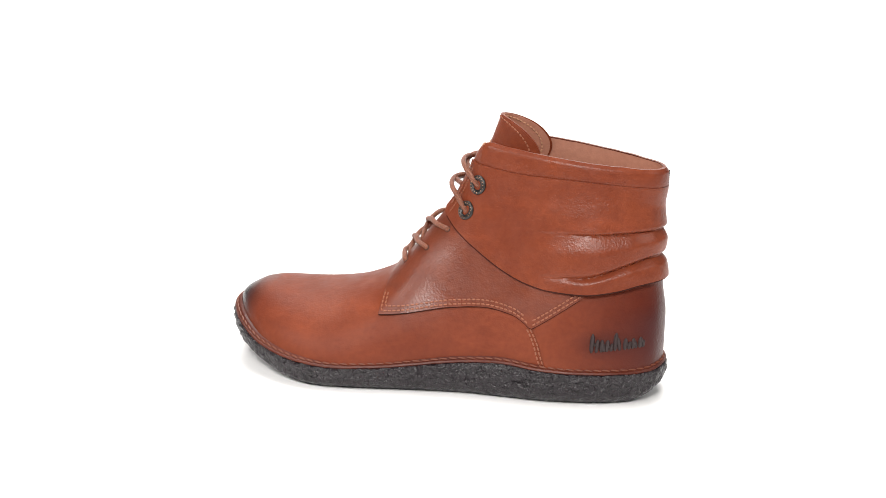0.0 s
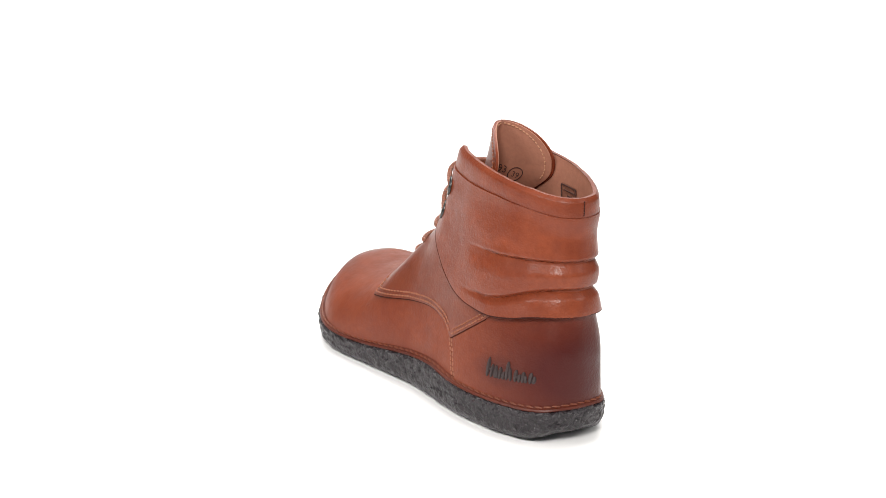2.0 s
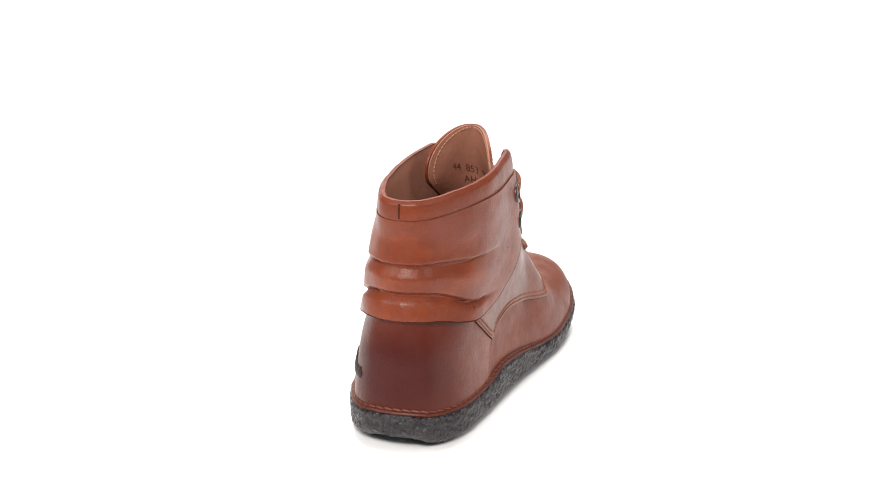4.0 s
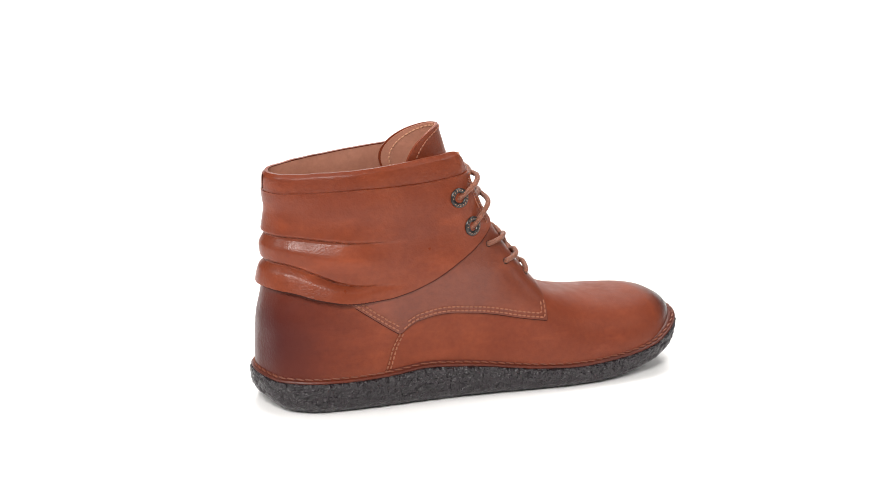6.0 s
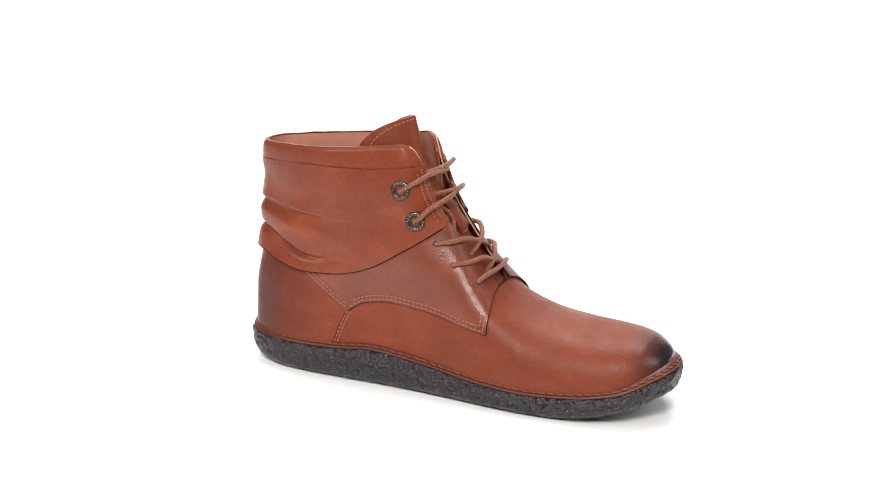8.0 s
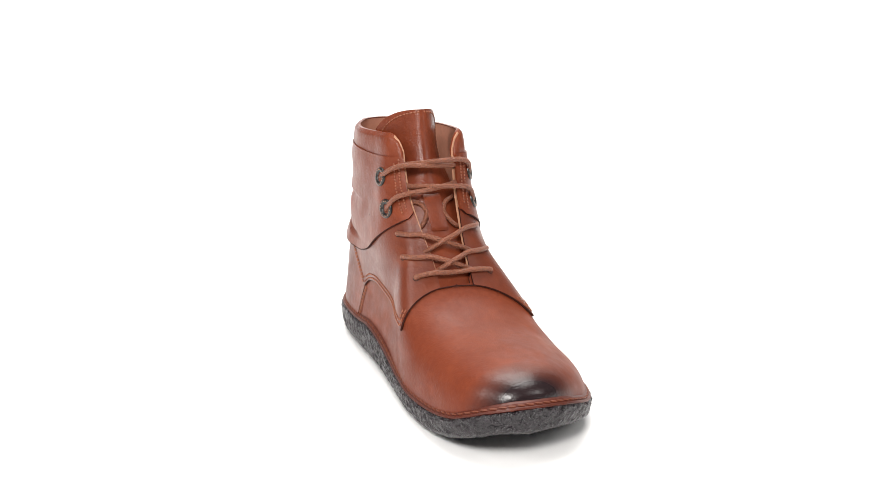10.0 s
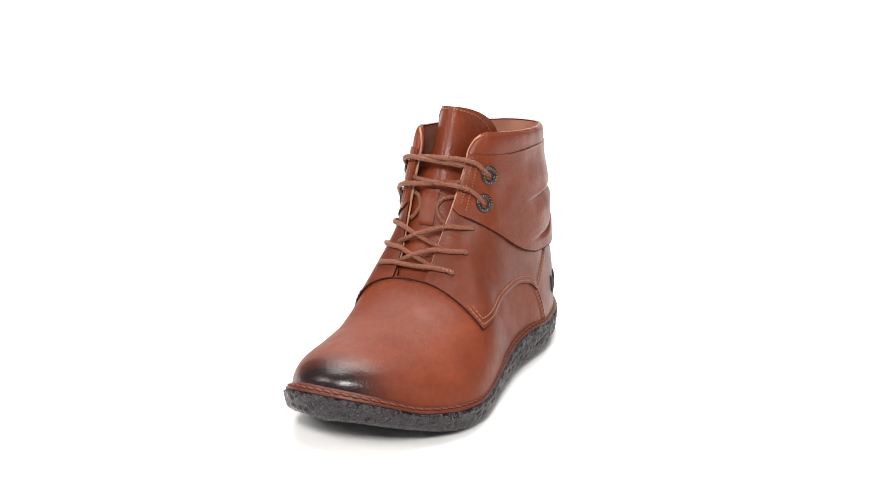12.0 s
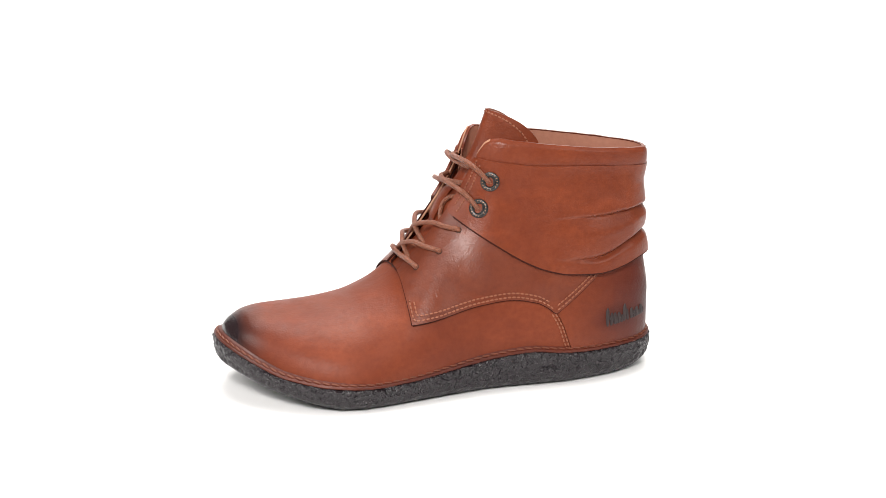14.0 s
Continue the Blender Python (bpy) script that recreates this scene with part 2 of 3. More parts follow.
def at(side, c, q):
    """The upper's surface: c along the foot, q from 0 at the welt to 1 at the ridge."""
    low, w = half(c)
    z0, zr = SOLE_TOP(c) - 1, RIDGE(c)
    n = 2.15 + 1.25 * step(12, -24, c) + 0.45 * step(-2, 28, c) * step(72, 32, c) + 0.1 * step(85, 125, c)
    f = q * math.pi / 2
    s, k = max(math.sin(f), 0.0), max(math.cos(f), 0.0)
    z = z0 + (zr - z0) * s ** (2 / n)
    back = step(45, -5, c)
    w *= (1 - back) + back * SHAFT(z)
    w *= 1 - step(55, 85, z) * (0.06 * step(-50, -100, c) + 0.10 * step(-88, -122, c))
    if side < 0:
        w *= 1 - 0.13 * step(78, 108, z) * step(-80, -30, c) * step(24, 2, c)
    high = -11.2 - (c + 70) * 0.085
    t = step(30, 125, z) * step(75, 20, c)
    low += (RIDGE_Y(c) - low) * step(5, 45, c) * s ** 1.6
    x = c + (3.0 * step(50, 75, z) + 1.2 * step(76, 92, z)) * step(-60, -128, c)
    return Vector((x, low * (1 - t) + high * t + side * w * k ** (2 / n), z))


def q_of(c, z):
    z0, zr = SOLE_TOP(c) - 1, RIDGE(c)
    n = 2.15 + 1.25 * step(12, -24, c) + 0.45 * step(-2, 28, c) * step(72, 32, c) + 0.1 * step(85, 125, c)
    r = min(1.0, max(0.0, (z - z0) / max(zr - z0, 0.01)))
    return math.asin(r ** (n / 2)) / (math.pi / 2)


def wide(c, q):
    return abs(at(1, c, q).y - at(-1, c, q).y) / 2


def q_wide(c, w):
    """The height at which the upper has narrowed to the half width w."""
    lo, hi = 0.0, 1.0
    for _ in range(26):
        m = (lo + hi) / 2
        lo, hi = (m, hi) if wide(c, m) > w else (lo, m)
    return lo


def skin(side, c, q, off):
    """A point off millimetres outside the surface, along its normal."""
    qa, qb = max(q - 0.004, 0.0), min(q + 0.004, 0.9985)
    ca, cb = max(c - 0.4, C_BACK + 0.02), min(c + 0.4, C_TIP - 0.02)
    p = at(side, c, q)
    du = at(side, cb, min(q, 0.9985)) - at(side, ca, min(q, 0.9985))
    dv = at(side, c, qb) - at(side, c, qa)
    n = du.cross(dv)
    if n.length < 1e-9:
        n = Vector((0, side, 0))
    n.normalize()
    if n.y * side < 0 and abs(n.y) > 0.15 or abs(n.y) <= 0.15 and (n.z < 0 if c > -60 else n.x > 0):
        n = -n
    if c <= C_BACK + 0.05:
        n = Vector((-1, 0, 0.05)).normalized()
    elif q > 0.999:
        n.y = 0
        n.normalize()
    return p + n * off


def sheet(sides, cs, q_low, q_high, rows, off, thick, power=1.0, sway=None, top_cut=True):
    """A closed piece of leather that lies on the surface: columns cs, between two heights."""
    bm = bmesh.new()
    for side in sides:
        outer, inner = [], []
        for c in cs:
            a, b = q_low(c), q_high(c)
            o, i = [], []
            for j in range(rows + 1):
                v = (j / rows) ** power
                q = a + (b - a) * v
                d = off(c, q, v) + (side * sway(c, q) if sway else 0.0)
                o.append(bm.verts.new(mm(skin(side, c, q, d))))
                i.append(bm.verts.new(mm(skin(side, c, q, d - thick))))
            outer.append(o)
            inner.append(i)
        n, m = len(cs), rows
        for i in range(n - 1):
            for j in range(m):
                bm.faces.new((outer[i][j], outer[i + 1][j], outer[i + 1][j + 1], outer[i][j + 1]))
                bm.faces.new((inner[i][j], inner[i][j + 1], inner[i + 1][j + 1], inner[i + 1][j]))
            for j in (0, m):
                if j == m and min(q_high(cs[i]), q_high(cs[i + 1])) > 0.9995:
                    continue
                bm.faces.new((outer[i][j], inner[i][j], inner[i + 1][j], outer[i + 1][j])).material_index = 1 if j == 0 or top_cut else 0
        for i in (0, n - 1):
            if len(sides) == 2 and cs[i] <= C_BACK + 0.05:
                continue
            for j in range(m):
                bm.faces.new((outer[i][j], outer[i][j + 1], inner[i][j + 1], inner[i][j])).material_index = 1
    bmesh.ops.remove_doubles(bm, verts=bm.verts, dist=0.00002)
    bmesh.ops.dissolve_degenerate(bm, edges=bm.edges, dist=0.000005)
    return bm


def columns(a, b, n, dense_a=False, dense_b=False):
    s = np.linspace(0, 1, n)
    if dense_a and dense_b:
        s = (1 - np.cos(s * math.pi)) / 2
    elif dense_a:
        s = 1 - np.cos(s * math.pi / 2)
    elif dense_b:
        s = np.sin(s * math.pi / 2)
    return [float(a + (b - a) * v) for v in s]


def z_line(f):
    return lambda c: q_of(c, f(c))


def throat(c):
    """Half the gap between the facings: wider towards the top."""
    return 10.8 + 5.2 * step(32, -14, c) + 1.2 * step(-12, -22, c)


CUFF_LOW = curve(((-131, 76), (-118, 73.5), (-105, 70), (-85, 67.6), (-65, 68.8), (-50, 72.2), (-37, 77.5), (-17, 89.5), (3, 103.5), (10, 109.5)))
CUFF_TOP = curve(((-131, 131.5), (-118, 132.5), (-84, 135), (-44, 136.5), (-19, 139), (0, 141)))
BAND_TOP = curve(((-131, 142.3), (-84, 146), (-44, 150.2), (-29, 152), (-23, 153), (-19, 152.4), (-16.2, 150.0), (-14, 146), (-11.5, 140)))
SEAM = curve(((-86, 66.5), (-72, 57), (-58, 47.6), (-55.5, 46.2), (-50, 49.8), (-43, 53.3), (-26, 56), (-6, 54.2), (8, 51.7), (22, 49), (38.7, 46.2)))
FRONT_EDGE = curve(((27, 88), (32.3, 79), (36, 70), (37.8, 61), (38.4, 53), (38.6, 46), (40, 36)))

boot = new("ankle_boot")
boot.empty_display_size = 0.05
tagged(boot, "tan leather lace-up ankle boot with burnished toe and crepe sole", "boot")


# ---- sole, welt ----
def low_at(p):
    """The underside's edge: it lifts all round the toe and the heel."""
    return SOLE_LOW(p.x + 0.26 * abs(p.y + 13) * step(80, 125, p.x) - 0.12 * abs(p.y + 5) * step(-95, -125, p.x))


def ring_mesh(profile, rough=0.0, close=False):
    """Rings round the sole's outline; profile gives (inset, z at x) for each ring."""
    bm = bmesh.new()
    rings = []
    for k, (inset, height) in enumerate(profile):
        ring = []
        for p, nrm in zip(OUTLINE, OUTWARD):
            e = p - nrm * inset
            z = height(p)
            v = Vector((e.x, e.y, z))
            if rough:
                s = noise.noise(v * 0.2) * 0.5 + noise.noise(v * 0.42 + Vector((9, 3, 1))) * 0.9
                e2 = e + nrm * s * rough
                v = Vector((e2.x, e2.y, z + (s * rough * 0.5 if 0 < k < len(profile) - 3 else 0)))
            ring.append(bm.verts.new(mm(v)))
        rings.append(ring)
    n = len(OUTLINE)
    for a, b in zip(rings, rings[1:]):
        for i in range(n):
            bm.faces.new((a[i], a[(i + 1) % n], b[(i + 1) % n], b[i]))
    if close:
        for ring in (rings[0], rings[-1]):
            bm.faces.new(ring)
    return bm


def build_sole():
    def between(f, d=0.0):
        return lambda p: low_at(p) + (SOLE_TOP(p.x) - low_at(p)) * f + d
    prof = [(7.5, between(1, 0)), (2.2, between(1, 0)), (0.8, between(1, -0.5)), (0.1, between(1, -1.6))]
    prof += [(3.2 * (1 - f) ** 2.2, between(f)) for f in np.linspace(0.88, 0.3, 14)]
    prof += [(2.7, between(0.2)), (4.2, between(0.12)), (6.4, between(0.055)), (9.5, between(0.012)), (13.0, between(0.0))]
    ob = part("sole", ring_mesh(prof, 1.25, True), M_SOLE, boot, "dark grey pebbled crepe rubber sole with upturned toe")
    return ob


build_sole()


def build_welt():
    top = SOLE_TOP
    prof = [(ins, lambda p, d=d: top(p.x) + d) for ins, d in ((4.2, -1.0), (0.9, -0.2), (0.5, 0.5), (0.9, 1.3), (1.8, 1.6), (2.2, 1.9), (2.9, 2.9), (3.9, 3.4), (7.5, 3.9))]
    welt = part("welt", ring_mesh(prof), M_WELT, boot, "stitched brown leather welt above the sole")
    return welt


welt = build_welt()


def capsule(bm, a, b, radius, up, sides=6):
    """A short thread between two points, with tapered ends."""
    d = (b - a)
    if d.length < 1e-6:
        return
    t = d.normalized()
    u = up.cross(t).normalized()
    w = t.cross(u)
    rings = []
    for f, r in ((0.0, 0.35), (0.16, 0.95), (0.5, 1.1), (0.84, 0.95), (1.0, 0.35)):
        rings.append([bm.verts.new(a + d * f + (u * math.cos(k) + w * math.sin(k) * 0.8) * radius * r)
                      for k in np.linspace(0, 2 * math.pi, sides, endpoint=False)])
    for p, q in zip(rings, rings[1:]):
        for i in range(sides):
            bm.faces.new((p[i], p[(i + 1) % sides], q[(i + 1) % sides], q[i]))
    bm.faces.new(rings[0])
    bm.faces.new(rings[-1])


def welt_threads():
    bm = bmesh.new()
    n = len(OUTLINE)
    per = 6
    for i in range(0, n, per):
        pts = []
        for k, ins in ((i, 2.0), (i + 5.1, 2.5)):
            j = int(k) % n
            f = k - int(k)
            p, q = OUTLINE[j].lerp(OUTLINE[(j + 1) % n], f), OUTWARD[j]
            e = p - q * ins
            pts.append(Vector((e.x, e.y, SOLE_TOP(p.x) + 2.3 + (0.25 if ins > 2.2 else -0.25))))
        capsule(bm, mm(pts[0]), mm(pts[1]), 0.00066, Vector((0, 0, 1)))
    part("stitching", bm, M_WELT_THREAD, welt, "rust brown thread along the welt")["kind"] = "stuff"


welt_threads()


# ---- upper ----
def build_upper():
    lim = z_line(lambda c: 126.0)

    def top(c):
        if c > 35:
            return 1.0
        return min(q_wide(c, throat(c) - 1.5 * step(20, 35, c) + 5.0 * step(33, 27, c)), lim(c)) if c > -40 else lim(c)
    cs = columns(C_BACK, 0, 70, dense_a=True) + columns(0, C_TIP, 110, dense_b=True)[1:]
    upper = part("vamp", sheet((1, -1), cs, lambda c: 0.0, top, 46, lambda c, q, v: 0.0, 1.4), M_VAMP, boot,
                 "smooth tan leather vamp with dark burnished toe", edge=M_EDGE)
    # heel counter, over the rear of the vamp
    seam_up = curve(((-70, 14), (-66.5, 21), (-63.5, 28), (-60.5, 37), (-56.2, 45.2), (-53, 48)))

    def low(c):
        return q_of(c, max(SOLE_TOP(c) - 1, seam_up(c))) if c > -68 else 0.0

    def high(c):
        return q_of(c, max(SEAM(c) + 3, 0) if c > -86 else 80.0)
    cs = columns(C_BACK, -68, 60, dense_a=True) + columns(-68, -56.3, 24)[1:]
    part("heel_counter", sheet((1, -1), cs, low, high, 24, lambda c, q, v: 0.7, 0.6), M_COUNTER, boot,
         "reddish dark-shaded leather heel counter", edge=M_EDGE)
    # quarters with the lace holes
    def q_high(c):
        z = min(CUFF_LOW(c) + 7, FRONT_EDGE(c) if c > 26 else 999)
        return min(q_of(c, z), q_wide(c, throat(c))) if c > -30 else q_of(c, z)
    cs = columns(-86, 28, 76) + columns(28, 38.55, 46, dense_b=True)[1:]
    for side in (1, -1):
        part("quarter", sheet((side,), cs, z_line(SEAM), q_high, 26, lambda c, q, v: 1.5, 1.4), M_QUARTER, boot,
             "tan leather quarter panel with lace holes", edge=M_EDGE)
    # pale lining of the facings, just showing along the throat
    cs = columns(-18, 30, 60)

    def f_high(c):
        return min(q_wide(c, throat(c) - 0.6 + 0.3 * step(-8, -18, c)), q_of(c, BAND_TOP(c) + 0.3) if c < -11.5 else 1)
    for side in (1, -1):
        part("facing_lining", sheet((side,), cs, lambda c: min(q_wide(c, 20.0), f_high(c) - 0.03), f_high, 8, lambda c, q, v: 0.45, 0.9), M_FACING, boot,
             "pale leather facing lining")
    return upper


build_upper()


def fold(c, z):
    """Three soft tucks across the back of the cuff that fade towards the front."""
    w = step(-50, -98, c)
    top, low = CUFF_TOP(c), CUFF_LOW(c)
    f = step(-131, -80, c)
    c1, c2 = 106.5 - 3.0 * f, 90.5 - 13.0 * f
    u = min(1.0, max(0.0, (top - z) / (top - c1)))
    upper = 2.0 * u ** 2.2
    u = min(1.0, max(0.0, (c1 - z) / (c1 - c2)))
    middle = -0.8 + 2.1 * step(0.0, 0.5, u) + 0.7 * u + 1.1 * math.sin(math.pi * u)
    u = min(1.0, max(0.0, (c2 - z) / max(c2 - low, 1)))
    lower = -0.6 + 1.9 * step(0.0, 0.4, u) + (1.2 + 1.2 * step(-105, -125, c)) * u + 0.6 * math.sin(math.pi * u)
    d = middle + (upper - middle) * step(c1 - 0.7, c1 + 1.0, z)
    d += (lower - d) * step(c2 + 1.0, c2 - 0.7, z)
    for crease in (c1, c2):
        d -= 0.8 * w * math.exp(-((z - crease) / 1.1) ** 2)
    wave = 0.5 * noise.noise(Vector((c * 0.05, z * 0.07, 3.0)))
    return d * w + wave - 0.5 * step(-70, -110, c) - 1.7 * step(-110, -129, c) * step(131, 119, z)


def build_cuff():
    def top(c):
        z = q_of(c, CUFF_TOP(c))
        return min(z, q_wide(c, throat(c))) if c > -40 else z
    cs = columns(C_BACK, -60, 90, dense_a=True) + columns(-60, 4.5, 60)[1:]

    def off(c, q, v):
        return 2.7 + fold(c, at(1, c, q).z)
    def sway(c, q):
        """The slouch hangs over to the outer side."""
        z = at(1, c, q).z
        return 1.7 * step(-20, -80, c) * step(-130, -112, c) * step(66, 84, z) * step(131, 112, z)
    cuff = part("cuff", sheet((1, -1), cs, z_line(CUFF_LOW), top, 112, off, 1.7, sway=sway, top_cut=False), M_LEATHER, boot,
                "slouched tan leather ankle cuff with soft folds at the back", edge=M_EDGE)

    def btop(c):
        z = q_of(c, BAND_TOP(c))
        return max(min(z, q_wide(c, throat(c))), q_of(c, CUFF_TOP(c) - 4) + 0.001) if c > -40 else z
    cs = columns(C_BACK, -40, 60, dense_a=True) + columns(-40, -11.5, 50, dense_b=True)[1:]
    part("collar_band", sheet((1, -1), cs, z_line(lambda c: CUFF_TOP(c) - 4), lambda c: btop(c) + 0.0007 * noise.noise(Vector((c * 0.09, 5.0, 1.0))), 18,
         lambda c, q, v: 1.0 + 0.25 * noise.noise(Vector((c * 0.10, q * 9, 2.0))) + 0.9 * math.sin(math.pi * min(1, v * 1.02)) ** 0.7 - 1.2 * step(0.85, 1.0, v), 2.0), M_LEATHER, boot,
         "padded tan leather collar band")
    part("lining", sheet((1, -1), cs, lambda c: q_of(c, 40.0), lambda c: min(q_of(c, BAND_TOP(c) - 0.8), q_wide(c, 15.2) if c > -40 else 1), 24,
         lambda c, q, v: -1.6 + 0.7 * step(0.9, 1.0, v), 0.8), M_LINING, boot, "pale tan leather lining")
    return cuff


cuff = build_cuff()


# ---- tongue ----
def ridge_at(z):
    """The ridge's point at a height."""
    lo, hi = -60.0, 100.0
    for _ in range(30):
        c = (lo + hi) / 2
        lo, hi = (c, hi) if RIDGE(c) > z else (lo, c)
    p = at(1, lo, 1.0)
    return Vector((p.x, p.y, z))


TONGUE_BOW = curve(((60, 0.012), (95, 0.02), (118, 0.04), (138, 0.082), (150, 0.085), (170, 0.085)))


TONGUE_SET = curve(((60, -1.2), (72, -1.8), (88, -2.6), (125, -3.2), (150, -4.6), (170, -6.0)))


def on_tongue(w, z, back=0.0):
    """The tongue's curved face: w to the left of its middle, z high, some way behind it."""
    p = ridge_at(z)
    k = TONGUE_BOW(z)
    n = Vector((1.0, 2 * k * w, 0.25)).normalized()
    puff = 0.8 * noise.noise(Vector((w * 0.05, z * 0.06, 7.0)))
    return Vector((p.x + TONGUE_SET(z) + puff - k * w * w, p.y + w, z)) - n * back


def tongue_wide(z):
    return 21.6 * max(0.0002, 1 - (max(z - 126, 0) / 40.6) ** 2.9) ** 0.4


TONGUE_Z = columns(66, 120, 26) + columns(120, 166.6, 44, dense_b=True)[1:]


def tongue_sheet(front_off, back_off, trim):
    bm = bmesh.new()
    faces = []
    for off in (front_off, back_off):
        faces.append([[bm.verts.new(mm(on_tongue(w * (tongue_wide(z) - trim), z - trim * 0.4, off))) for w in np.sin(np.linspace(-1, 1, 29) * math.pi / 2)]
                      for z in TONGUE_Z])
    a, b = faces
    for g in faces:
        for p, q in zip(g, g[1:]):
            for i in range(28):
                bm.faces.new((p[i], p[i + 1], q[i + 1], q[i]))
    for k in range(len(a) - 1):
        for i in (0, 28):
            bm.faces.new((a[k][i], a[k + 1][i], b[k + 1][i], b[k][i]))
    for k in (0, len(a) - 1):
        for i in range(28):
            bm.faces.new((a[k][i], a[k][i + 1], b[k][i + 1], b[k][i]))
    bmesh.ops.remove_doubles(bm, verts=bm.verts, dist=0.00002)
    return bm


def build_tongue():
    tongue = part("tongue", tongue_sheet(0.0, 1.3, 0.0), M_LEATHER, boot, "rounded tan leather tongue")
    part("tongue_lining", tongue_sheet(1.32, 2.1, 0.35), M_LINING, tongue, "smooth pale tan tongue lining")
    return tongue


tongue = build_tongue()


# ---- stitching ----
def run_stitches(name, path, parent, pitch=2.9, gap=0.22, radius=0.5, material=None, label=""):
    """Threads along a path of points on the surface, each a (point, normal) pair."""
    bm = bmesh.new()
    pts = [p for p, _ in path]
    run = [0.0]
    for a, b in zip(pts, pts[1:]):
        run.append(run[-1] + (b - a).length)

    def along(s):
        s = min(max(s, 0), run[-1])
        i = min(int(np.searchsorted(run, s, side="right")) - 1, len(pts) - 2)
        f = (s - run[i]) / max(run[i + 1] - run[i], 1e-6)
        return pts[i].lerp(pts[i + 1], f), path[i][1]
    s = 0.0
    while s < run[-1] - 0.6:
        a, n = along(s)
        b, _ = along(s + pitch * (1 - gap))
        capsule(bm, mm(a), mm(b), radius * 0.001, n)
        s += pitch
    ob = part(name, bm, material or M_THREAD, parent, label)
    ob["kind"] = "stuff"
    return ob


def on_skin(side, cz, off):
    out = []
    for c, z in cz:
        q = q_of(c, z)
        p = skin(side, c, q, off)
        out.append((p, (skin(side, c, q, off + 1) - p).normalized()))
    return out


def stitch_all():
    for side in (1, -1):
        for d in (1.6, 4.0):
            line = [(c, SEAM(c) + d) for c in np.linspace(-54.5 + d, 37.1 - d * 0.55, 60)]
            line += [(FRONT_X(z) - d * 0.9, z) for z in np.linspace(46 + d * 1.6, 58, 8)]
            run_stitches("stitching", on_skin(side, line, 1.75), boot)
            line = [(c, SEAM(c) + d * 1.15) for c in np.linspace(-56, -84, 24)]
            run_stitches("stitching", on_skin(side, line, 1.75), boot)
            seam_up = curve(((20, -67), (28, -63.5), (37, -60.5), (45.2, -56.2), (50, -52.5)))
            line = [(seam_up(z) + d * 0.9 - 0.4, z) for z in np.linspace(22.5, 46, 20)]
            run_stitches("stitching", on_skin(side, line, 0.35), boot)
            line = []
            for c in np.linspace(-15.5, 1.0, 18):
                q = q_wide(c, throat(c) + 1.2 + d * 0.95)
                p = skin(side, c, q, 2.95)
                if CUFF_LOW(c) + 1 < p.z < CUFF_TOP(c) - 0.5:
                    line.append((p, (skin(side, c, q, 4) - p).normalized()))
            if len(line) > 3:
                run_stitches("stitching", line, cuff, 1.9, 0.3, 0.55, M_CUFF_THREAD)
        for back, mat in ((-0.15, M_THREAD), (2.25, M_FACING)):
            line = []
            for z in [132 + 33.2 * math.sin(v) for v in np.linspace(0, math.pi / 2, 40)]:
                w = side * max(0.2, tongue_wide(min(z + 1.4, 166.5)) - 1.6)
                p = on_tongue(w, z, back)
                line.append((p, (p - on_tongue(w, z, 1.0)).normalized()))
            run_stitches("stitching", line, tongue, 2.6, material=mat)


FRONT_X = curve(((38, 39.7), (46, 38.6), (53, 38.4), (61, 37.8), (70, 36), (79, 32.3)))
stitch_all()


# ---- eyelets and lace holes ----
def lathe(profile, centre, axis, steps=28):
    """Turn (radius, height) pairs round an axis at centre, in millimetres."""
    bm = bmesh.new()
    axis = axis.normalized()
    u = axis.orthogonal().normalized()
    w = axis.cross(u)
    rings = []
    for r, h in profile:
        rings.append([bm.verts.new(mm(centre + axis * h + (u * math.cos(a) + w * math.sin(a)) * r))
                      for a in np.linspace(0, 2 * math.pi, steps, endpoint=False)])
    for a, b in zip(rings, rings[1:]):
        for i in range(steps):
            bm.faces.new((a[i], a[(i + 1) % steps], b[(i + 1) % steps], b[i]))
    return bm, rings


def column(w, z):
    """Where along the foot the upper has the half width w at the height z."""
    lo, hi = -60.0, 100.0
    for _ in range(30):
        c = (lo + hi) / 2
        lo, hi = (c, hi) if RIDGE(c) > z and wide(c, q_of(c, z)) > w else (lo, c)
    return lo


def spot(side, w, z, off):
    c = column(w, z)
    q = q_of(c, z)
    p = skin(side, c, q, off)
    return p, (skin(side, c, q, off + 1) - p).normalized()


def width_at(c, z):
    return wide(c, q_of(c, z)), z


EYES = {1: (width_at(-17.2, 126.9), width_at(-10.4, 110.3)), -1: (width_at(-20.2, 126.0), width_at(-11.2, 108.2))}
HOLES = {1: (width_at(2.0, 96.8), width_at(14.8, 84.2), width_at(28.0, 74.2)), -1: (width_at(1.6, 95.0), width_at(13.6, 83.2), width_at(28.0, 73.8))}


